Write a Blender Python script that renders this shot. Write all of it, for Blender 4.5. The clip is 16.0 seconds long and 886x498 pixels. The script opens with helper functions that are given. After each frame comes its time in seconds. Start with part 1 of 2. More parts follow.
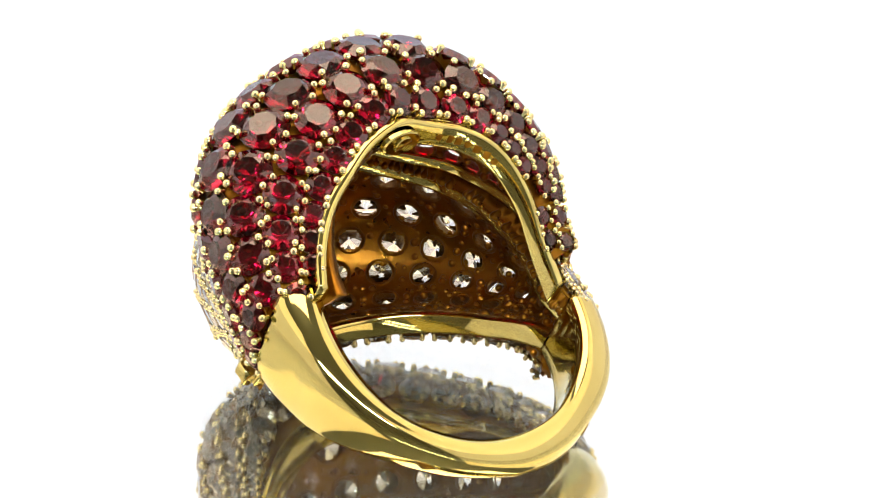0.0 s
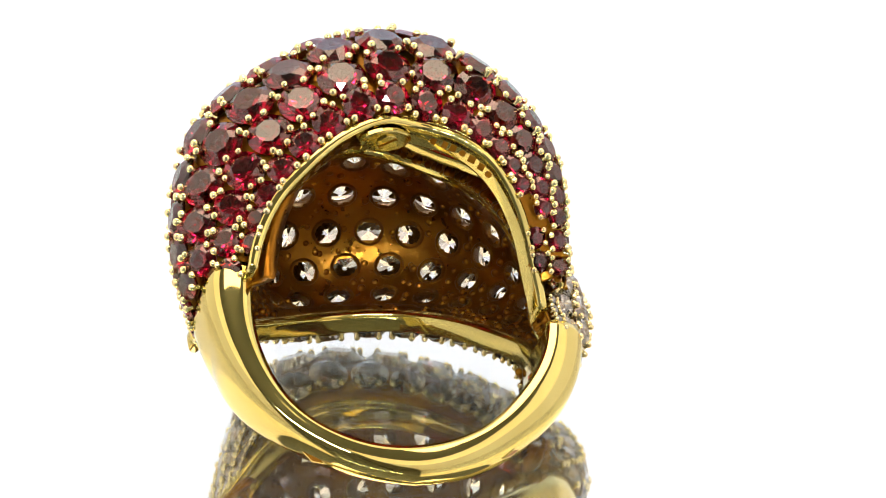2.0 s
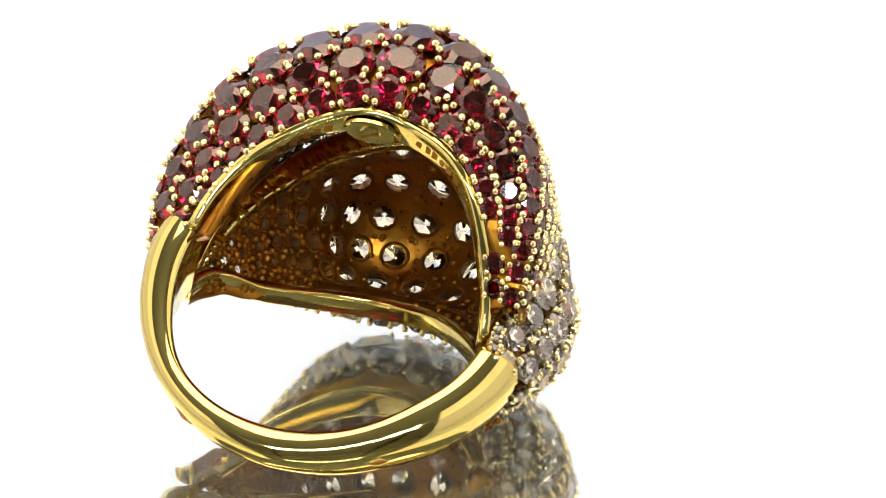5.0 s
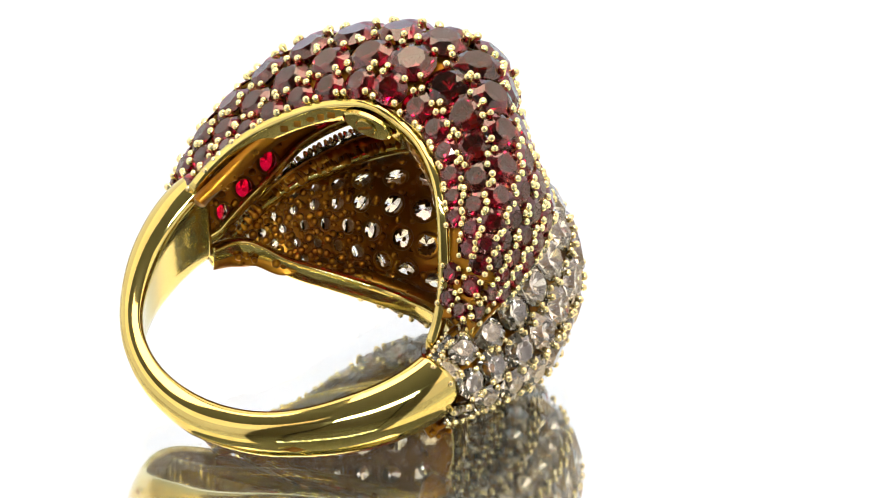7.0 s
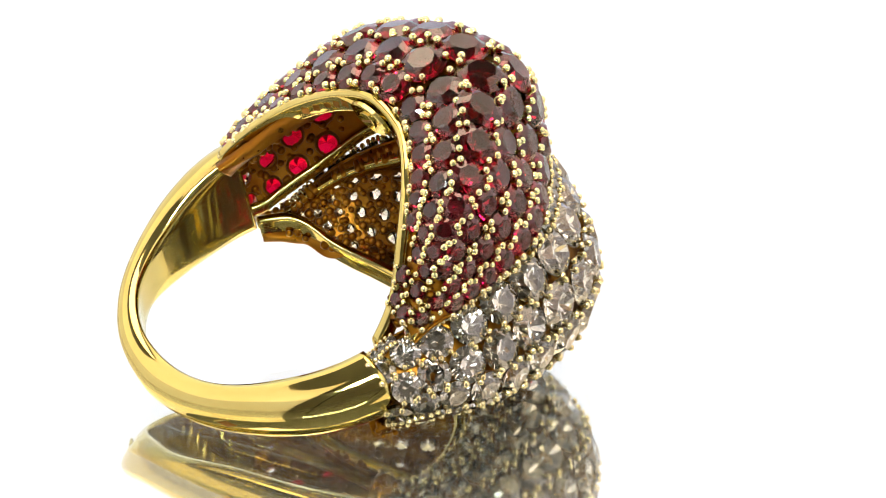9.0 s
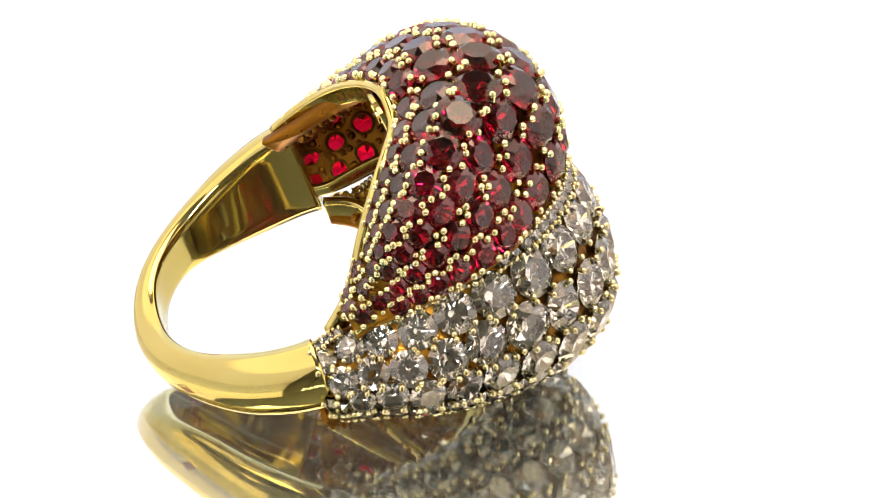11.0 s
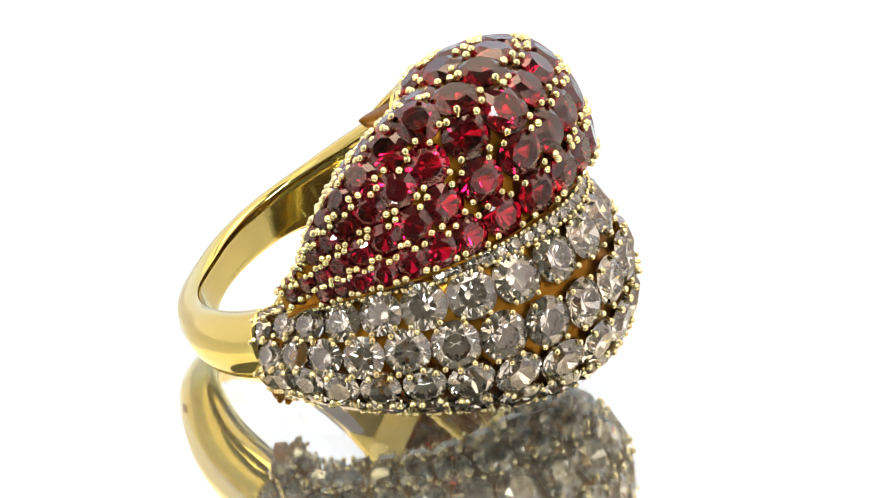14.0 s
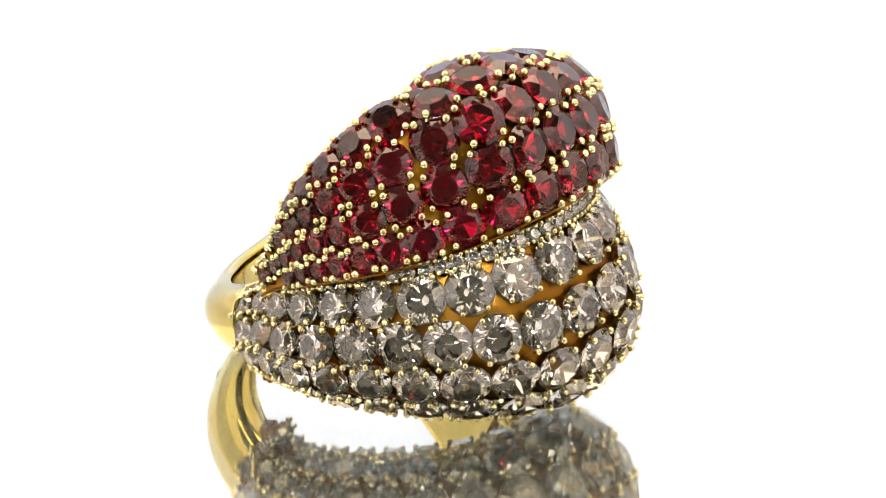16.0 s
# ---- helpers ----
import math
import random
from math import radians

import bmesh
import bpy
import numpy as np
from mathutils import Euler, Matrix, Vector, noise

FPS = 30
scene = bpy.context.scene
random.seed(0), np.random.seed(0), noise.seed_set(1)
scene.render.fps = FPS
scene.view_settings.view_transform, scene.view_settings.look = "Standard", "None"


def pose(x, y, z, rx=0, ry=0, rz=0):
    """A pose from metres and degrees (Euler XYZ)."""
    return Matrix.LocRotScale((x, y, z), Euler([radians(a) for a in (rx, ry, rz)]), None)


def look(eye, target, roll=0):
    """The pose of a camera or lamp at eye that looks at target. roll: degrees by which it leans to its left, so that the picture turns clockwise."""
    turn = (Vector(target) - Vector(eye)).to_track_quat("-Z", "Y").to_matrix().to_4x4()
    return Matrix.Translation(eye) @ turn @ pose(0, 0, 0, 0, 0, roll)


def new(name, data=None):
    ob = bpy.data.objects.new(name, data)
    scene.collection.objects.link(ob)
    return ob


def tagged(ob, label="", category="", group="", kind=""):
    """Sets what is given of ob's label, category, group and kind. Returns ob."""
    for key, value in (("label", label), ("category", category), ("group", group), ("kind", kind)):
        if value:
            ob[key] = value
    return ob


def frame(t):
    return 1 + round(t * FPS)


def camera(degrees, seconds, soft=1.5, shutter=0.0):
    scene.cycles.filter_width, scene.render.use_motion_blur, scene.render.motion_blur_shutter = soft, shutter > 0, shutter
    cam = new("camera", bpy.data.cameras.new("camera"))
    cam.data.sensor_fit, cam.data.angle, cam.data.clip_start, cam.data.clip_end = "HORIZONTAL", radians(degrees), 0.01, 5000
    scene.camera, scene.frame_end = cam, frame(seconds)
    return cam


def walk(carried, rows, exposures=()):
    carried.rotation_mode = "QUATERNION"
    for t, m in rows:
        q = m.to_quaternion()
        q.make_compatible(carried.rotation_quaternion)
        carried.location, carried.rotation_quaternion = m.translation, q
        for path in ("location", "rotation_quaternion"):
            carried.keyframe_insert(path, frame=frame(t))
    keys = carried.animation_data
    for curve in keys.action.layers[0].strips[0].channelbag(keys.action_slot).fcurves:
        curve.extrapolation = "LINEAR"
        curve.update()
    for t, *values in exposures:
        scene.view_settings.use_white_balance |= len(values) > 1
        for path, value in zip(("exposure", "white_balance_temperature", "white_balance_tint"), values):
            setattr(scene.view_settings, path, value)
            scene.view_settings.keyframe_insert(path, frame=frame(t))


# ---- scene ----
# Camera: a long lens on a tripod, looking down at the turning ring.
cam = camera(8.0, 16.0, soft=0.6)
EYE = Vector((0.0, -0.36500, 0.18413))
AIM = EYE + Vector((0.0048302, 0.9019370, -0.4318407))
walk(cam, [(0.0, look(EYE, AIM, -0.0711)), (16.0, look(EYE, AIM, -0.0711))])

# ---------------------------------------------------------------- light
world = bpy.data.worlds.new("studio_air")
scene.world = world
world.use_nodes = True
world.node_tree.nodes["Background"].inputs[0].default_value = (1.0, 1.0, 1.0, 1)
world.node_tree.nodes["Background"].inputs[1].default_value = 0.25
scene.view_settings.exposure = -0.1


def softbox(name, eye, target, sx, sy, watts):
    lamp = bpy.data.lights.new(name, "AREA")
    lamp.shape, lamp.size, lamp.size_y, lamp.energy = "RECTANGLE", sx, sy, watts
    lamp.color = (1.0, 0.78, 0.56)
    ob = new(name, lamp)
    ob.matrix_world = look(eye, target)
    return ob


softbox("softbox_overhead", (0.0, 0.15, 0.62), (0, 0, 0.01), 0.5, 0.4, 3.8)


# ---------------------------------------------------------------- materials
def material(name):
    m = bpy.data.materials.new(name)
    m.use_nodes = True
    n, l = m.node_tree.nodes, m.node_tree.links
    return m, n, l, n["Principled BSDF"]


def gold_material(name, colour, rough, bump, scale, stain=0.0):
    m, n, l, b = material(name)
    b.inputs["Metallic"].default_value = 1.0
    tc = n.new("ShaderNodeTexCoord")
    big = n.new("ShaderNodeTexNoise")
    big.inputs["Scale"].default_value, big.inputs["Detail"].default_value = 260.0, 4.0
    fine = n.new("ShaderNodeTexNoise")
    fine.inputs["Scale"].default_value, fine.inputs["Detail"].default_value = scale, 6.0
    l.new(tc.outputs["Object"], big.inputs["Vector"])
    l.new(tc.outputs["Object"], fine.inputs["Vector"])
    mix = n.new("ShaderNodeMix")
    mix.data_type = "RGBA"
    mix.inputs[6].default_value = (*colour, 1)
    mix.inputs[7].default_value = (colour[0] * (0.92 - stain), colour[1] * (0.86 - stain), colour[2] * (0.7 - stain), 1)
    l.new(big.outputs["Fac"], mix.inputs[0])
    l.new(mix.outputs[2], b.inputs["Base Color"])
    ramp = n.new("ShaderNodeMapRange")
    ramp.inputs[3].default_value, ramp.inputs[4].default_value = rough * 0.6, rough * 1.5
    l.new(fine.outputs["Fac"], ramp.inputs[0])
    l.new(ramp.outputs[0], b.inputs["Roughness"])
    bp = n.new("ShaderNodeBump")
    bp.inputs["Strength"].default_value, bp.inputs["Distance"].default_value = bump, 0.00008
    l.new(fine.outputs["Fac"], bp.inputs["Height"])
    l.new(bp.outputs[0], b.inputs["Normal"])
    return m


def gem_material(name, colour, colour2, ior):
    """Clear cut stone; each one has its own depth of colour."""
    m, n, l, b = material(name)
    b.inputs["Transmission Weight"].default_value = 1.0
    b.inputs["Roughness"].default_value = 0.0
    b.inputs["IOR"].default_value = ior
    info = n.new("ShaderNodeObjectInfo")
    mix = n.new("ShaderNodeMix")
    mix.data_type = "RGBA"
    mix.inputs[6].default_value, mix.inputs[7].default_value = (*colour, 1), (*colour2, 1)
    l.new(info.outputs["Random"], mix.inputs[0])
    l.new(mix.outputs[2], b.inputs["Base Color"])
    return m


GOLD = gold_material("polished_yellow_gold", (0.66, 0.58, 0.22), 0.07, 0.02, 3000)
GOLD_BEAD = gold_material("bright_prong_gold", (0.86, 0.80, 0.50), 0.1, 0.05, 4000)
# Rough cast gold, darkened far below the polished colour for shade between stones.
GOLD_CAST_SHADED = gold_material("shaded_cast_gold", (0.26, 0.115, 0.013), 0.3, 0.9, 1500, 0.06)
RUBY = gem_material("ruby", (0.56, 0.002, 0.03), (0.32, 0.001, 0.010), 1.72)
DIAMOND = gem_material("diamond", (1.0, 1.0, 0.97), (0.985, 1.0, 0.92), 2.4)

SILVER, n, l, b = material("silvering")
b.inputs["Base Color"].default_value = (0.94, 0.95, 0.92, 1)
b.inputs["Metallic"].default_value = 0.97
b.inputs["Roughness"].default_value = 0.01
GLASS, n, l, b = material("clear_float_glass")
b.inputs["Base Color"].default_value = (0.975, 0.98, 0.94, 1)
b.inputs["Transmission Weight"].default_value = 1.0
b.inputs["Roughness"].default_value = 0.0
b.inputs["IOR"].default_value = 1.5

# White glow only low at the back; warm glow elsewhere, added to tint reflections.
GLOW_SHEET, n, l, b = material("backdrop_added_glow")
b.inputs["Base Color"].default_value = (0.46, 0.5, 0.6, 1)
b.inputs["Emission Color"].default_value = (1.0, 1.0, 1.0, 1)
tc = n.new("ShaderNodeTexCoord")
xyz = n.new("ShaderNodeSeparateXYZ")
# Emission weakens from the back round to the front, set in the material.
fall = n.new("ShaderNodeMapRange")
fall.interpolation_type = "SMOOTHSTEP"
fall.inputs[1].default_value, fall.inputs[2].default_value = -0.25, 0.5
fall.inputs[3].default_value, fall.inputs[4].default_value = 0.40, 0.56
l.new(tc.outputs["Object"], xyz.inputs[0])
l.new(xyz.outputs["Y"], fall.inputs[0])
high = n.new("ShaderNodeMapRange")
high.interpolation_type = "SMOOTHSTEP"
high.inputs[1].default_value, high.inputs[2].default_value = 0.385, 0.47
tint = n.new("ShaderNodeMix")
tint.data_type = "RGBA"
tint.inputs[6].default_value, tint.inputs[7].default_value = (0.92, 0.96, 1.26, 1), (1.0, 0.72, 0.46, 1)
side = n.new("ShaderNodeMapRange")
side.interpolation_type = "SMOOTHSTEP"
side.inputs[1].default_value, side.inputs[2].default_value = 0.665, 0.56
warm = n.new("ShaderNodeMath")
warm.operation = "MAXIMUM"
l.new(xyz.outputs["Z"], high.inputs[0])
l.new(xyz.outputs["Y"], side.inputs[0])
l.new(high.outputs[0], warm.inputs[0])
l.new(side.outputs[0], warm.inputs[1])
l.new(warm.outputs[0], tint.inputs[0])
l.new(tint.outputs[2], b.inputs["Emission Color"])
# Upper sheet glows more strongly, put there for warm glints on the stones.
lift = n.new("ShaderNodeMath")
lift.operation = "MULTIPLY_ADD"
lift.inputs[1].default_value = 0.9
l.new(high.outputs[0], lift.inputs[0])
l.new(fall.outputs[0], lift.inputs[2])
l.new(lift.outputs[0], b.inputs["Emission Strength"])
DARKROOM, n, l, b = material("grey_wall_paint")
b.inputs["Base Color"].default_value = (0.42, 0.43, 0.41, 1)
b.inputs["Roughness"].default_value = 0.8


# ---------------------------------------------------------------- mesh helpers
def mesh_object(name, verts, faces, mat, parent=None, label="", smooth=True):
    me = bpy.data.meshes.new(name)
    me.from_pydata([tuple(v) for v in verts], [], [tuple(f) for f in faces])
    me.materials.append(mat)
    if smooth:
        me.polygons.foreach_set("use_smooth", [True] * len(me.polygons))
    me.update()
    ob = new(name, me)
    ob.parent = parent
    if label:
        ob["label"] = label
    return ob


def shared(name, me, m, parent):
    ob = new(name, me)
    ob.parent = parent
    ob.matrix_basis = m
    return ob


def box(name, x0, y0, z0, x1, y1, z1, mat):
    v = [(x, y, z) for x in (x0, x1) for y in (y0, y1) for z in (z0, z1)]
    f = [(0, 1, 3, 2), (4, 6, 7, 5), (0, 4, 5, 1), (2, 3, 7, 6), (0, 2, 6, 4), (1, 5, 7, 3)]
    return mesh_object(name, v, f, mat, smooth=False)


# ---------------------------------------------------------------- studio
floor = tagged(box("floor", -0.7, -0.5, -0.009, 0.7, 0.7, -0.0022, SILVER), "silvered back of the mirror under the ring", "mirror", kind="structure")
pane = box("mirror_glass", -0.7, -0.5, -0.0021, 0.7, 0.7, 0.0, GLASS)
pane.visible_shadow = False
tagged(pane, "clear glass sheet of the mirror under the ring", "mirror", kind="structure")
arc = [radians(a) for a in range(-55, 236, 6)]
verts = [(0.68 * math.cos(a), 0.68 * math.sin(a), z) for z in (-0.02, 0.3, 0.6, 0.9) for a in arc]
verts += [(0.69 * math.cos(a), 0.69 * math.sin(a), z) for z in (-0.02, 0.3, 0.6, 0.9) for a in arc]
na = len(arc)
faces = []
for s in (0, 4 * na):
    faces += [(s + k * na + i, s + k * na + i + 1, s + (k + 1) * na + i + 1, s + (k + 1) * na + i) for k in range(3) for i in range(na - 1)]
tagged(mesh_object("backdrop", verts, faces, GLOW_SHEET), "curved backdrop sheet with added glow, white low at the back, warm elsewhere", "backdrop", kind="structure")
# Unseen room round the set, added for the dark parts of the reflections.
for nm, dims in (("wall_front", (-1.6, -1.62, -0.8, 1.6, -1.6, 1.6)), ("wall_back", (-1.6, 1.6, -0.8, 1.6, 1.62, 1.6)),
                 ("wall_left", (-1.62, -1.6, -0.8, -1.6, 1.6, 1.6)), ("wall_right", (1.6, -1.6, -0.8, 1.62, 1.6, 1.6)),
                 ("ceiling", (-1.6, -1.6, 1.6, 1.6, 1.6, 1.62)), ("ground", (-1.6, -1.6, -0.82, 1.6, 1.6, -0.8))):
    tagged(box(nm, *dims, DARKROOM), "plain grey unseen surface, added to shape reflections", nm.split("_")[0], kind="structure")

# ---------------------------------------------------------------- the ring
# Ring space, millimetres: d towards the dome, w across it, f along the finger.
ORIGIN = np.array([-7.9146, -2.7988, 8.1174])
AXES = np.array([[0.7918598, 0.5196546, 0.320807], [-0.6045959, 0.7411691, 0.2917743], [-0.0861504, -0.425003, 0.901083]])


def place(q):
    """Ring space to the turntable's space, in metres."""
    return (np.asarray(q, float) @ AXES + ORIGIN) * 0.001


# Sections across a lobe at these angles round the finger: four Bezier points (radius, f).
ANGLES = np.array([-78, -65, -50, -30, -15, 0, 15, 30, 45, 60, 75, 88.0])
RUBY_SECTIONS = np.array([[9.8, 1.9, 10.3, 3.3, 11.5, 3.1, 11.9, 1.4], [9.58, 3.54, 11.8, 4.49, 12.12, 4.78, 12.6, 2.2], [9.28, 6.09, 12.65, 7.67, 12.58, 8.7, 14.6, 2.5], [9.31, 8.15, 13.75, 10.47, 14.59, 11.51, 17.3, 2.0], [9.55, 8.59, 14.82, 12.16, 16.19, 11.97, 18.2, 0.9], [9.92, 8.42, 13.56, 11.67, 21.63, 11.14, 19.3, -0.1], [10.01, 8.6, 12.53, 11.11, 22.33, 10.41, 19.3, -1.4], [10.0, 7.69, 12.63, 9.16, 22.25, 8.43, 18.6, -2.7], [9.91, 6.49, 12.96, 6.61, 22.66, 5.69, 16.1, -4.1], [10.17, 4.83, 12.53, 3.39, 21.05, 2.58, 12.9, -5.5], [10.22, 3.13, 11.53, 0.99, 17.96, 0.82, 11.6, -6.1], [10.12, 1.62, 9.76, -0.29, 14.99, -0.31, 11.2, -5.6]])
DIAMOND_SECTIONS = np.array([[10.33, 7.48, 10.05, 6.57, 10.76, 6.16, 11.0, 7.0], [10.26, 7.93, 10.19, 7.75, 12.62, 6.73, 11.6, 5.8], [9.07, 9.16, 9.6, 8.72, 15.3, 6.51, 13.3, 3.9], [8.76, 10.16, 10.37, 12.92, 19.34, 9.31, 16.2, 2.3], [8.98, 10.54, 12.0, 16.43, 22.81, 12.02, 18.1, 1.2], [9.45, 10.5, 12.06, 17.48, 23.96, 11.89, 19.0, 0.0], [9.86, 9.75, 12.18, 15.81, 25.42, 10.47, 17.9, -1.0], [10.12, 8.5, 12.48, 13.61, 24.58, 8.08, 16.3, -2.0], [10.09, 6.98, 12.37, 10.98, 22.8, 5.71, 14.0, -2.6], [10.17, 5.58, 11.79, 8.57, 21.78, 3.13, 12.2, -2.4], [10.38, 4.04, 10.42, 7.0, 19.87, 1.03, 10.4, -2.0], [10.26, 3.04, 8.23, 8.88, 16.86, 0.02, 10.6, -1.6]])


def table_at(tab, phi):
    phi = np.atleast_1d(phi)
    m = np.gradient(tab, ANGLES, axis=0)
    i = np.clip(np.searchsorted(ANGLES, phi) - 1, 0, len(ANGLES) - 2)
    h = (ANGLES[i + 1] - ANGLES[i])[:, None]
    u = (phi - ANGLES[i])[:, None] / h
    return (2*u**3 - 3*u**2 + 1)*tab[i] + (u**3 - 2*u**2 + u)*h*m[i] + (-2*u**3 + 3*u**2)*tab[i+1] + (u**3 - u**2)*h*m[i+1]


class Lobe:
    """One half of the dome: a hollow horn that swells over the finger."""

    def __init__(self, sections, flip, tip):
        self.tab = sections
        self.tip = tip
        self.flip = np.array([1, -1, -1]) if flip else np.array([1, 1, 1])

    def at(self, phi, v):
        phi, v = np.broadcast_arrays(np.asarray(phi, float), np.asarray(v, float))
        shape = phi.shape
        p, v = phi.ravel(), v.ravel()
        c = table_at(self.tab, p).reshape(-1, 4, 2)
        bz = np.stack([(1 - v)**3, 3*v*(1 - v)**2, 3*v*v*(1 - v), v**3], 1)
        s = np.einsum("nk,nkc->nc", bz, c)
        a = np.radians(p)
        return (np.stack([s[:, 0]*np.cos(a), s[:, 0]*np.sin(a), s[:, 1]], 1) * self.flip).reshape(*shape, 3)

    def basis(self, phi, v):
        """Points, outward normals and directions along the lobe."""
        e = 1e-3
        p = self.at(phi, v)
        lo, hi = np.clip(np.asarray(v) - e, 0, 1), np.clip(np.asarray(v) + e, 0, 1)
        along = self.at(np.asarray(phi) + 0.1, v) - self.at(np.asarray(phi) - 0.1, v)
        across = self.at(phi, hi) - self.at(phi, lo)
        n = np.cross(across, along) * (self.flip[1] * self.flip[2])
        n /= np.linalg.norm(n, axis=-1, keepdims=True) + 1e-12
        along /= np.linalg.norm(along, axis=-1, keepdims=True) + 1e-12
        return p, n, along

    def length(self, phi):
        p = self.at(np.full(80, phi), np.linspace(0, 1, 80))
        seg = np.linalg.norm(np.diff(p, axis=0), axis=1)
        return np.r_[0, np.cumsum(seg)]


def stones_of(lobe, rows, first, last, smallest, largest):
    """Stones in rows that run along the lobe, largest rows first: (phi, v, radius in mm).
    rows: place across the lobe from 0 (rim) to 1 (seam), width as a share of it, phase."""
    vs = np.linspace(0, 1, 80)
    out, centres = [], []

    def spot(phi, share):
        cum = lobe.length(phi)
        return float(np.interp(share * cum[-1], cum, vs)), cum[-1]

    for share, width, phase in sorted(rows, key=lambda q: -q[1]):
        phi = first + phase
        while phi < last:
            v, whole = spot(phi, share)
            r = min(largest, 0.5 * 1.05 * width * whole)
            if width > 0.06:
                r = max(r, smallest)
            elif r < 0.36:
                r = 0.36
            p = lobe.at(phi, v)
            ahead = np.linalg.norm(lobe.at(phi + 1.0, spot(phi + 1.0, share)[0]) - p)
            if all(np.linalg.norm(p - c) > 0.87 * (r + q) for c, q in centres):
                out.append((phi, v, r))
                centres.append((p, r))
                phi += 2 * r * 0.98 / ahead
            else:
                phi += 0.3
    return out


def gem_mesh(name, mat):
    """A round brilliant of radius 1, its table at z = 0."""
    bm = bmesh.new()
    ring = lambda r, z, n, o: [bm.verts.new((r*math.cos(2*math.pi*(i + o)/n), r*math.sin(2*math.pi*(i + o)/n), z)) for i in range(n)]
    top, mid, gir, low = ring(0.56, 0, 8, 0), ring(0.80, -0.17, 8, 0.5), ring(1.0, -0.31, 16, 0), ring(1.0, -0.36, 16, 0)
    pav = ring(0.25, -1.023, 8, 0.5)
    cul = bm.verts.new((0, 0, -1.222))
    bm.faces.new(top)
    for i in range(8):
        j, g = (i + 1) % 8, 2 * i
        bm.faces.new((top[i], mid[i], top[j]))
        bm.faces.new((mid[i], gir[g], gir[g + 1]))
        bm.faces.new((mid[i], gir[g + 1], gir[(g + 2) % 16]))
        bm.faces.new((top[j], mid[i], gir[(g + 2) % 16], mid[j]))
        bm.faces.new((low[g + 1], low[g], pav[i]))
        bm.faces.new((low[(g + 2) % 16], low[g + 1], pav[i]))
        bm.faces.new((low[(g + 2) % 16], pav[i], cul, pav[j]))
    for i in range(16):
        bm.faces.new((gir[i], low[i], low[(i + 1) % 16], gir[(i + 1) % 16]))
    bmesh.ops.recalc_face_normals(bm, faces=bm.faces)
    me = bpy.data.meshes.new(name)
    bm.to_mesh(me)
    bm.free()
    me.materials.append(mat)
    return me


def prong_geometry():
    """A bead on a short claw, bead radius 1, its centre at z = 0."""
    v, f = [], []
    rings = [(0.5, -1.7), (0.6, -1.0), (0.85, -0.5), (1.0, 0.0), (0.87, 0.5), (0.5, 0.87)]
    for r, z in rings:
        v += [(r*math.cos(2*math.pi*i/10), r*math.sin(2*math.pi*i/10), z) for i in range(10)]
    for k in range(len(rings) - 1):
        f += [(10*k + i, 10*k + (i + 1) % 10, 10*k + 10 + (i + 1) % 10, 10*k + 10 + i) for i in range(10)]
    v.append((0, 0, 1.0))
    f += [(50 + i, 50 + (i + 1) % 10, 60) for i in range(10)]
    return v, f


def prong_mesh():
    v, f = prong_geometry()
    me = bpy.data.meshes.new("prong")
    me.from_pydata(v, [], f)
    me.polygons.foreach_set("use_smooth", [True] * len(me.polygons))
    me.materials.append(GOLD_BEAD)
    return me


def collar_mesh():
    """The gold funnel behind a stone: radius 1 at the stone, depth 1 to the inner skin."""
    rings = [(0.97, -0.31), (0.80, -0.45), (0.50, -0.92), (0.47, -1.03), (0.56, -1.05), (0.66, -0.97)]
    v, f = [], []
    for r, z in rings:
        v += [(r*math.cos(2*math.pi*i/14), r*math.sin(2*math.pi*i/14), z) for i in range(14)]
    for q in range(len(rings) - 1):
        f += [(14*q + i, 14*q + (i + 1) % 14, 14*q + 14 + (i + 1) % 14, 14*q + 14 + i) for i in range(14)]
    me = bpy.data.meshes.new("collar")
    me.from_pydata(v, [], f)
    me.polygons.foreach_set("use_smooth", [True] * len(me.polygons))
    me.materials.append(GOLD_CAST_SHADED)
    return me


def seat(p, n, t, s):
    """Pose with z along n and x along t, scaled by s (all in ring space, mm)."""
    o, zc, xc = place(p), n @ AXES, t @ AXES
    yc = np.cross(zc, xc)
    yc /= np.linalg.norm(yc)
    xc = np.cross(yc, zc)
    m = Matrix(np.column_stack([xc, yc, zc]).tolist()).to_4x4()
    return Matrix.Translation(o) @ m @ Matrix.Diagonal((s * 0.001, s * 0.001, s * 0.001, 1))


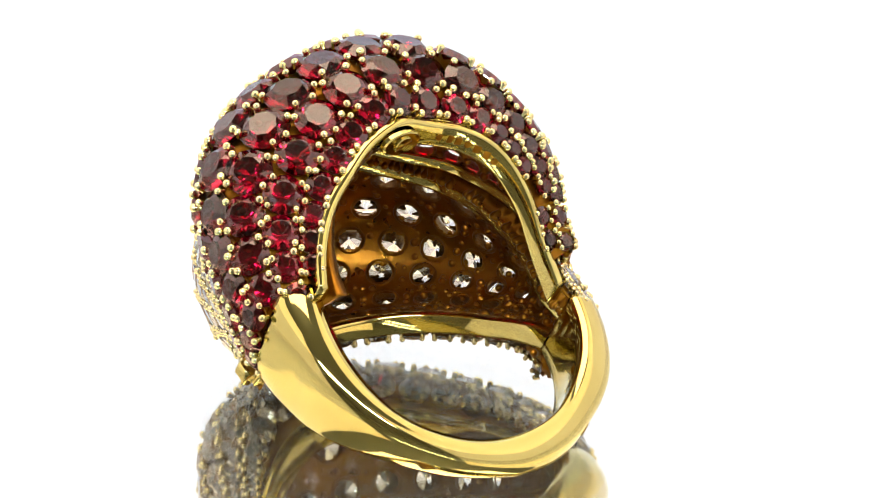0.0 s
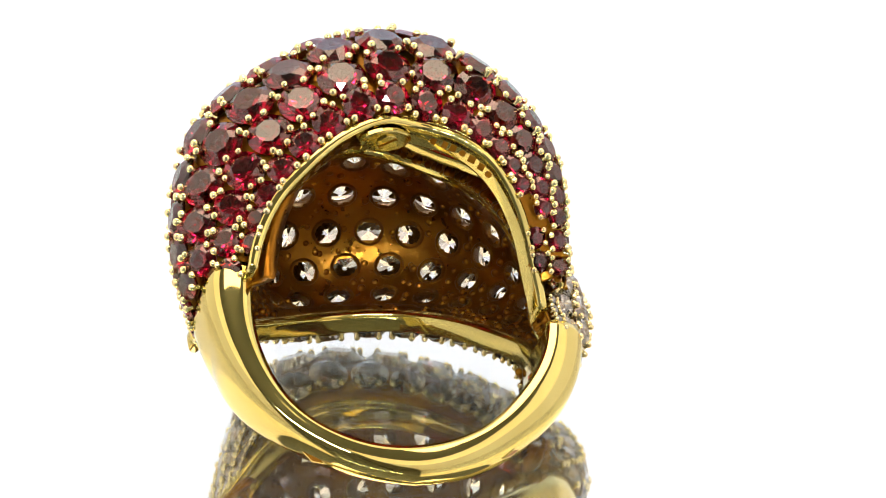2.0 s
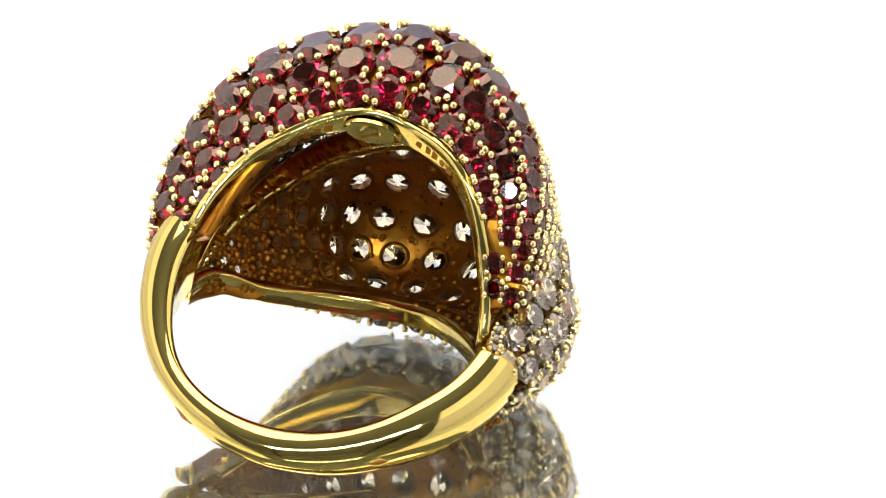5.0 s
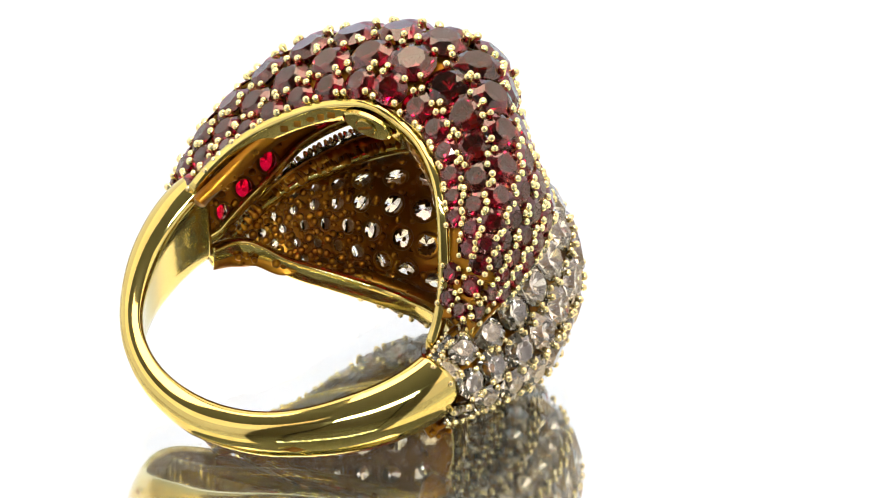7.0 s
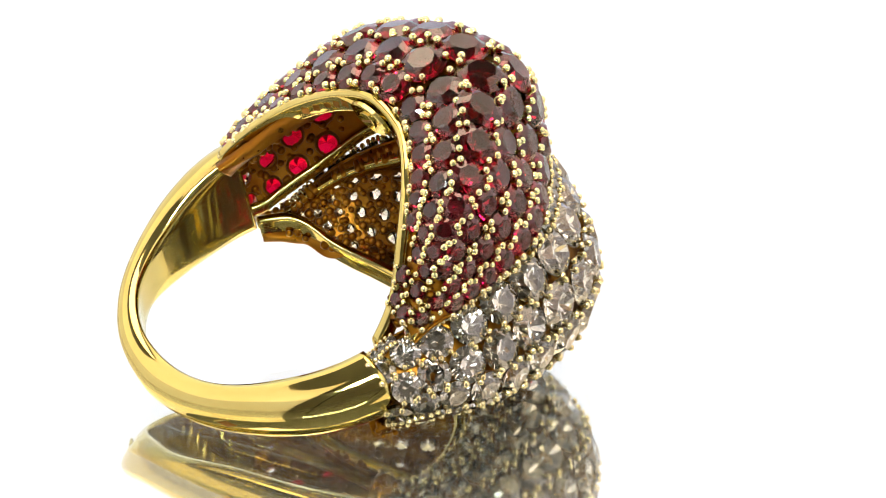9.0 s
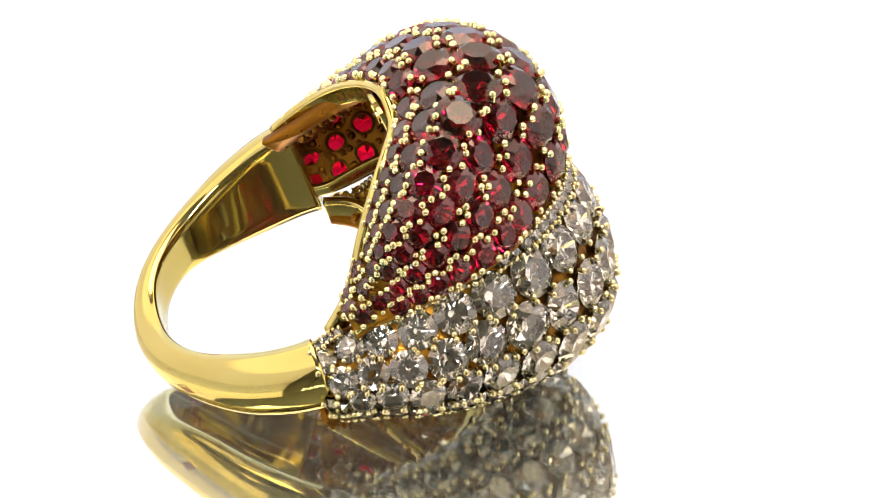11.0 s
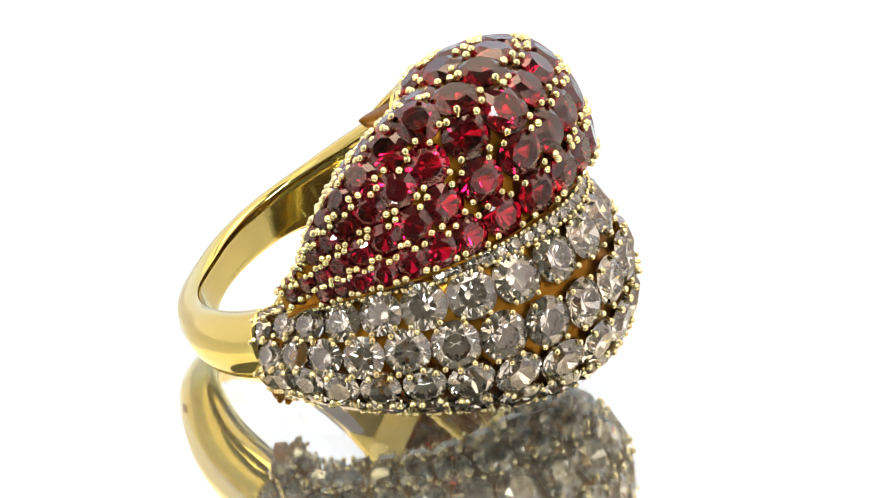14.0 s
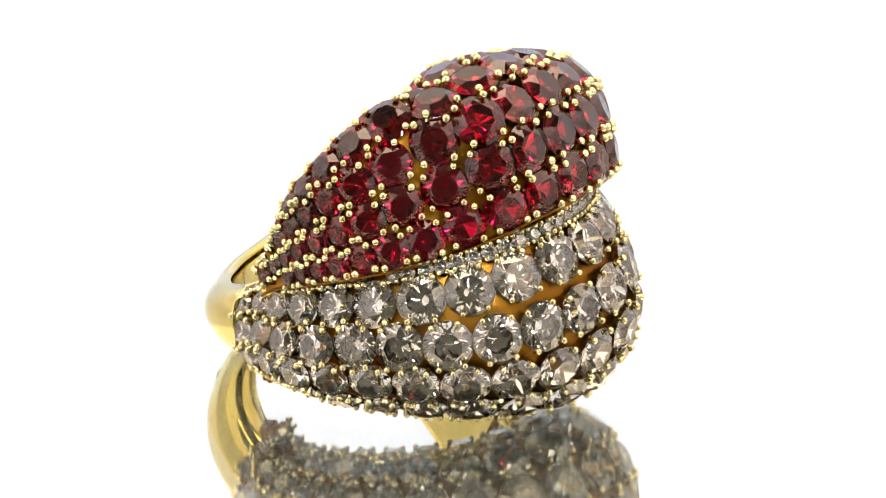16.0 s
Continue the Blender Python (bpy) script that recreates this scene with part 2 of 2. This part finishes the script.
def setting(name, lobe, stones, parent, label):
    """The pierced gold shell of a lobe: outer skin, inner skin, edges and a collar behind every stone."""
    np_, nv = 280, 100
    ph, vv = np.meshgrid(np.linspace(lobe.tip, ANGLES[-1], np_), np.linspace(0, 1, nv), indexing="ij")
    p, n, _ = lobe.basis(ph, vv)
    thin = np.clip(np.array([lobe.length(a)[-1] for a in ph[:, 0]]) / 12.0, 0.35, 1.0)[:, None, None]
    taper = thin * np.clip((ph[:, :1, None] - lobe.tip) / 12.0 + 0.12, 0.12, 1.0)
    outer, inner = p - n * 0.85 * thin, p - n * (0.9 * thin + 1.0 * taper)
    cen = np.array([lobe.at(a, b) for a, b, _ in stones])
    rad = np.array([r for _, _, r in stones])
    mid = (p[:-1, :-1] + p[1:, 1:]) * 0.5
    dist = np.full(mid.shape[:2], 9.0)
    for c, r in zip(cen, rad):
        dist = np.minimum(dist, np.linalg.norm(mid - c, axis=2) / r)
    verts = [outer.reshape(-1, 3), inner.reshape(-1, 3)]
    faces = []
    idx = lambda i, j, s: s * np_ * nv + i * nv + j
    for i in range(np_ - 1):
        for j in range(nv - 1):
            if dist[i, j] > 0.86:
                faces.append((idx(i, j, 0), idx(i, j + 1, 0), idx(i + 1, j + 1, 0), idx(i + 1, j, 0)))
            if dist[i, j] > 0.56:
                faces.append((idx(i, j, 1), idx(i + 1, j, 1), idx(i + 1, j + 1, 1), idx(i, j + 1, 1)))
    for i in range(np_ - 1):
        faces.append((idx(i, 0, 0), idx(i + 1, 0, 0), idx(i + 1, 0, 1), idx(i, 0, 1)))
        faces.append((idx(i, nv - 1, 0), idx(i, nv - 1, 1), idx(i + 1, nv - 1, 1), idx(i + 1, nv - 1, 0)))
    for j in range(nv - 1):
        faces.append((idx(0, j, 0), idx(0, j, 1), idx(0, j + 1, 1), idx(0, j + 1, 0)))
        faces.append((idx(np_ - 1, j, 0), idx(np_ - 1, j + 1, 0), idx(np_ - 1, j + 1, 1), idx(np_ - 1, j, 1)))
    # Shell takes the darkened gold, so gaps between stones carry their shade in colour.
    return mesh_object(name, place(np.vstack(verts)), faces, GOLD_CAST_SHADED, parent, label)


def sweep(name, centres, normals, binormals, profile, mat, parent, label="", capped=True):
    """A bar along a line of centres; profile points in millimetres (normal, binormal), one list or one per centre."""
    verts, faces = [], []
    m = len(profile[0])
    for c, nn, bb, pr in zip(centres, normals, binormals, profile):
        verts += [c + nn * a + bb * b for a, b in pr]
    for k in range(len(centres) - 1):
        faces += [(m*k + i, m*k + (i + 1) % m, m*k + m + (i + 1) % m, m*k + m + i) for i in range(m)]
    if capped:
        faces += [tuple(range(m))[::-1], tuple(range(m * (len(centres) - 1), m * len(centres)))]
    ob = mesh_object(name, place(np.array(verts)), faces, mat, parent, label)
    bm = bmesh.new()
    bm.from_mesh(ob.data)
    bmesh.ops.recalc_face_normals(bm, faces=bm.faces)
    bm.to_mesh(ob.data)
    bm.free()
    return ob


def rounded(w, h, r, n=4):
    pts = []
    for cx, cy, a0 in ((w - r, h - r, 0), (-w + r, h - r, 90), (-w + r, -h + r, 180), (w - r, -h + r, 270)):
        pts += [(cx + r*math.cos(radians(a0 + 90*i/n)), cy + r*math.sin(radians(a0 + 90*i/n))) for i in range(n + 1)]
    return pts


def edge_band(name, lobe, v, drop, half, thick, sink, parent, label, lo=None, mat=GOLD):
    """A flat gold band that follows one edge of a lobe on its finger side."""
    phi = np.linspace(lobe.tip if lo is None else lo, ANGLES[-1] - 3.0, 120)
    p, n, _ = lobe.basis(phi, np.full(120, v))
    a = np.radians(phi) * lobe.flip[1]
    radial = np.stack([np.cos(a), np.sin(a), 0 * a], 1)
    fing = np.tile(np.array([0, 0, 1.0]) * lobe.flip[2], (120, 1))
    thin = np.array([min(1.0, max(0.3, lobe.length(q)[-1] / 12.0)) * min(1.0, (q - ANGLES[0]) / 14.0 + 0.3) for q in phi])
    c = p - n * sink * thin[:, None] - fing * drop
    return sweep(name, c, radial, fing, [rounded(thick, half, min(thick, half) * 0.8)] * 120, mat, parent, label)


ring = tagged(new("ring"), "gold crossover dome ring paved with rubies and diamonds on a mirror", "ring")
ring.empty_display_size = 0.01
PRONG = prong_mesh()
COLLAR = collar_mesh()


def dress(lobe, stones, gem, gem_name, body, bead, spread, seed):
    rnd = random.Random(seed)
    spare_v, spare_f = [], []
    pv, pf = prong_geometry()
    made = 0
    for a, b, r in sorted(stones, key=lambda s: abs(s[0])):
        p, n, t = lobe.basis(a, b)
        tw = rnd.uniform(0, 0.8)
        y = np.cross(n, t)
        t2 = t * math.cos(tw) + y * math.sin(tw)
        tilt = n + 0.05 * (rnd.uniform(-1, 1) * t + rnd.uniform(-1, 1) * y)
        shared(gem_name, gem, seat(p, tilt / np.linalg.norm(tilt), t2, r), body)
        k = float(np.clip(lobe.length(a)[-1] / 12.0, 0.35, 1.0)) * (0.95 + min(1.0, (a - lobe.tip) / 12.0 + 0.12))
        shared("collar", COLLAR, seat(p, n, t, 1.0) @ Matrix.Diagonal((r, r, k, 1)), body)
        s = bead * rnd.uniform(0.9, 1.1) * min(1.0, 0.55 + 0.42 * r)
        for q in range(4):
            ang = (spread, math.pi - spread, math.pi + spread, -spread)[q] + rnd.uniform(-0.12, 0.12)
            d = math.cos(ang) * t + math.sin(ang) * y
            m = seat(p + d * (r * 0.97) - n * (0.12 * r), n - 0.25 * d, t, s)
            if m.translation.z < 0.00035:
                continue
            if made < 290:
                shared("prong", PRONG, m, body)
            else:
                base = len(spare_v)
                spare_v += [m @ Vector(x) for x in pv]
                spare_f += [tuple(base + i for i in f) for f in pf]
            made += 1
    grain_v, grain_f = [], []
    for a, b, r in stones:
        for q in range(6):
            ang = q * math.pi / 3 + rnd.uniform(-0.4, 0.4)
            p, n, t = lobe.basis(a, b)
            p = p + (math.cos(ang) * t + math.sin(ang) * np.cross(n, t)) * r * rnd.uniform(0.85, 1.05)
            k = float(np.clip(lobe.length(a)[-1] / 12.0, 0.35, 1.0)) * (0.9 + min(1.0, (a - lobe.tip) / 12.0 + 0.12))
            m = seat(p - n * k, -n, t, rnd.uniform(0.16, 0.32))
            base = len(grain_v)
            grain_v += [m @ Vector(x) for x in pv]
            grain_f += [tuple(base + i for i in f) for f in pf]
    mesh_object("granulation", grain_v, grain_f, GOLD_CAST_SHADED, body, "lumpy cast claw ends")["kind"] = "stuff"
    if spare_v:
        ob = mesh_object("prong_rest", spare_v, spare_f, GOLD_BEAD, body)
        ob["kind"] = "stuff"


ruby_lobe = Lobe(RUBY_SECTIONS, False, -71.0)
diamond_lobe = Lobe(DIAMOND_SECTIONS, True, -78.0)
RUBY_ROWS = ((0.07, 0.12, 1.0), (0.205, 0.165, 3.0), (0.37, 0.185, 0.0), (0.55, 0.185, 4.5), (0.73, 0.18, 2.0), (0.9, 0.165, 5.0))
DIAMOND_ROWS = ((0.974, 0.046, 0.5), (0.88, 0.155, 3.0), (0.71, 0.165, 0.5), (0.545, 0.16, 3.5), (0.39, 0.15, 1.0), (0.245, 0.135, 4.0), (0.11, 0.11, 2.0))
ruby_stones = stones_of(ruby_lobe, RUBY_ROWS, -68.5, 85.5, 0.72, 1.72)
diamond_stones = stones_of(diamond_lobe, DIAMOND_ROWS, -73.0, 86.0, 0.6, 1.66)
ruby_body = setting("ruby_setting", ruby_lobe, ruby_stones, ring, "pierced gold shell paved with red rubies")
diamond_body = setting("diamond_setting", diamond_lobe, diamond_stones, ring, "pierced gold shell paved with white diamonds")
dress(ruby_lobe, ruby_stones, gem_mesh("ruby", RUBY), "ruby", ruby_body, 0.27, 0.84, 3)
dress(diamond_lobe, diamond_stones, gem_mesh("diamond", DIAMOND), "diamond", diamond_body, 0.22, 0.98, 5)
for body, lobe in ((ruby_body, ruby_lobe), (diamond_body, diamond_lobe)):
    edge_band("rim", lobe, 0.0, 1.05, 0.9, 0.36, 0.0, body, "polished gold rim band", -78.0)
    edge_band("rim_groove", lobe, 0.02, 0.4, 0.22, 0.18, 0.3, body, "fine gold wire along the rim")
    # Added strip of darkened gold for the dark line where the lobes meet.
    edge_band("seam_shade_strip", lobe, 1.0, 0.0, 0.1, 0.1, 0.7, body, "thin strip of darkened gold for the shade along the seam", mat=GOLD_CAST_SHADED)
    edge_band("seam_band", lobe, 0.985, 0.0, 0.45, 0.3, 2.0, body, "polished gold inner edge band")


# Shank: from the ruby lobe's thick end round the back of the finger to the diamond lobe's.
def shank():
    n = 120
    phi = np.linspace(79, 276, n)
    a = np.radians(phi)
    knots = np.array([84, 98, 120, 136, 158, 180, 195, 210, 226, 244, 276.0])
    inner = np.interp(phi, knots, [9.8, 9.75, 9.75, 10.0, 9.65, 9.0, 8.9, 8.85, 8.7, 8.85, 9.8])
    thick = np.interp(phi, knots, [3.3, 3.2, 2.35, 1.75, 1.95, 2.1, 2.05, 2.05, 2.15, 2.8, 3.15])
    top = np.interp(phi, knots, [1.2, 0.1, -1.1, -1.55, -1.6, -1.5, -1.0, -0.5, 0.0, 0.8, 1.7])
    low = np.interp(phi, knots, [-6.1, -6.5, -5.9, -4.9, -4.6, -4.0, -3.8, -3.9, -3.75, -3.4, -3.2])
    slope = np.interp(phi, [84, 100, 150, 185], [0.35, 0.75, 0.7, 0.1])
    soft = np.hanning(25) / np.hanning(25).sum()
    thick, top, low, inner = (np.convolve(np.pad(x, 12, mode="reflect", reflect_type="odd"), soft, mode="valid") for x in (thick, top, low, inner))
    centre = np.stack([inner * np.cos(a), inner * np.sin(a), 0 * a], 1)
    radial = np.stack([np.cos(a), np.sin(a), 0 * a], 1)
    fing = np.tile([0, 0, 1.0], (n, 1))
    profs = []
    for i in range(n):
        h, c, th = (top[i] - low[i]) / 2, (top[i] + low[i]) / 2, thick[i]
        pr = [(0.0, c - h * u) for u in np.linspace(-0.86, 0.86, 7)]
        for w in np.linspace(-math.pi / 2, math.pi / 2, 19):
            e = 0.8
            x = 0.18 + (th - 0.18) * max(math.cos(w), 0)**e
            y = c + h * math.copysign(abs(math.sin(w))**e, math.sin(w))
            x = 0.12 + (x - 0.12) * (1 - slope[i] * (top[i] - y) / (top[i] - low[i]))
            pr.append((x, y))
        profs.append(pr)

    def surface(angle, f):
        """Outer radius of the gold at an angle and a place across it."""
        i = int(np.argmin(np.abs(phi - angle)))
        out = np.array(profs[i][7:])
        return inner[i] + float(np.interp(f, out[:, 1], out[:, 0]))

    return sweep("shank", centre, radial, fing, profs, GOLD, ring, "plain polished gold shank"), surface


band, band_surface = shank()


# ---------------------------------------------------------------- small work on the gold
def local_axes(phi, r, f):
    a = radians(phi)
    return np.array([r*math.cos(a), r*math.sin(a), f]), np.array([math.cos(a), math.sin(a), 0]), np.array([-math.sin(a), math.cos(a), 0]), np.array([0, 0, 1.0])


def plate(name, phi, r, f, outline, depth, mat, parent, label="", inward=True, lean=0.0):
    """A small flat piece lying on the gold, its outline in millimetres (along, f)."""
    c, rad, tan, fin = local_axes(phi, r, f)
    up = -rad if inward else rad
    fin = fin * math.cos(lean) + tan * math.sin(lean)
    tan = np.cross(fin, rad)
    k = len(outline)
    low = [c + tan * x + fin * y - up * depth for x, y in outline]
    mid = [c + tan * x + fin * y + up * depth * 0.6 for x, y in outline]
    top = [c + tan * x * 0.9 + fin * y * 0.9 + up * depth for x, y in outline]
    faces = [tuple(range(2*k, 3*k))]
    for q in (0, k):
        faces += [(q + i, q + (i + 1) % k, q + k + (i + 1) % k, q + k + i) for i in range(k)]
    return mesh_object(name, place(np.array(low + mid + top)), faces, mat, parent, label, smooth=False)


def oval(a, b, k=20):
    return [(a*math.cos(2*math.pi*i/k), b*math.sin(2*math.pi*i/k)) for i in range(k)]


def quad(a, b):
    return [(-a, -b), (a, -b), (a, b), (-a, b)]


screw_plate = plate("screw_plate", 14.0, 9.25, 7.15, oval(1.75, 0.95), 0.16, GOLD, ring, "oval polished gold plate with a slotted screw")
plate("screw", 14.0, 9.06, 7.15, oval(0.72, 0.62), 0.1, GOLD, screw_plate, "slotted gold screw head")
# No slot is cut: thin darkened plates stand for shade in slot and engraving.
plate("slot", 14.0, 8.95, 7.15, quad(0.62, 0.09), 0.02, GOLD_CAST_SHADED, screw_plate, "flat dark strip for the shade in the screw slot", lean=0.6)
for i, (phi, w) in enumerate(((-6, 0.30), (-10.5, 0.22), (-14, 0.26), (-18, 0.24), (-22.5, 0.28), (-27, 0.22), (-31, 0.25),
                              (30, 0.26), (34, 0.22), (38, 0.28), (43, 0.24), (48, 0.26))):
    r, f = table_at(RUBY_SECTIONS, phi)[0][:2]
    mark = plate("engraving", phi, r - 0.365, f - 1.1, quad(w, 0.28) if i % 3 else oval(w, 0.26, 10), 0.02, GOLD_CAST_SHADED, ring, "fine engraved mark" if i == 0 else "")
clasp_at = table_at(RUBY_SECTIONS, 3.0)[0][6:]
clasp = plate("clasp", 3.0, clasp_at[0] - 2.35, clasp_at[1] - 0.1, quad(1.1, 0.55), 0.4, GOLD, ring, "small square gold clasp block")
# Thin darkened plate in place of the shade inside the clasp slot.
plate("clasp_hole", 3.0, clasp_at[0] - 2.76, clasp_at[1] - 0.1, quad(0.6, 0.25), 0.02, GOLD_CAST_SHADED, clasp, "flat dark piece for the shade in the clasp slot")
for phi, f in ((222.0, -1.75), (150.0, -3.6)):
    r = band_surface(phi, f) - 0.03
    mark = plate("hallmark", phi, r, f, [(-0.95, 0), (0, -0.42), (0.95, 0), (0, 0.42)], 0.07, GOLD, band, "lozenge-shaped hallmark", inward=False)
    plate("hallmark_field", phi, r + 0.075, f, [(-0.7, 0), (0, -0.27), (0.7, 0), (0, 0.27)], 0.012, GOLD_CAST_SHADED, band, inward=False)

# ---------------------------------------------------------------- lamps behind the camera
LED, n, l, b = material("white_led")
b.inputs["Emission Color"].default_value = (0.96, 1.0, 0.98, 1)
b.inputs["Emission Strength"].default_value = 200.0
BLACK, n, l, b = material("black_plastic")
b.inputs["Base Color"].default_value = (0.02, 0.02, 0.02, 1)
b.inputs["Roughness"].default_value = 0.4


def led_bar(z):
    bar = tagged(new("led_bar"), "black light bar with a row of white diodes", "lamp", group="light bars above the camera")
    bar.location = (0.0, -0.52, z)
    body = box("housing", -0.22, -0.012, -0.012, 0.22, 0.0, 0.012, BLACK)
    body.parent = bar
    me = None
    for i in range(10):
        if me is None:
            d = box("diode", -0.011, 0.0, -0.011, 0.011, 0.003, 0.011, LED)
            me = d.data
        else:
            d = new("diode", me)
        d.parent = bar
        d.location = (-0.2 + 0.4 * i / 9, 0.001, 0)
    for x in (-0.2, 0.2):
        post = box("post", x - 0.006, -0.024, -0.8 - z, x + 0.006, -0.013, 0.01, BLACK)
        post.parent = bar
    return bar


led_bar(0.42)
led_bar(0.50)


# ---------------------------------------------------------------- the turning
def motions():
    """The turntable turns the ring clockwise, a little over ten degrees a second."""
    rows = []
    for i in range(0, 33):
        t = i * 0.5
        s = (t - 8) / 8
        rows.append((t, pose(0, 0, 0, 0, 0, -84.0 * s + 1.7957 * s * s + 0.1243 * s**3)))
    walk(ring, rows)


motions()
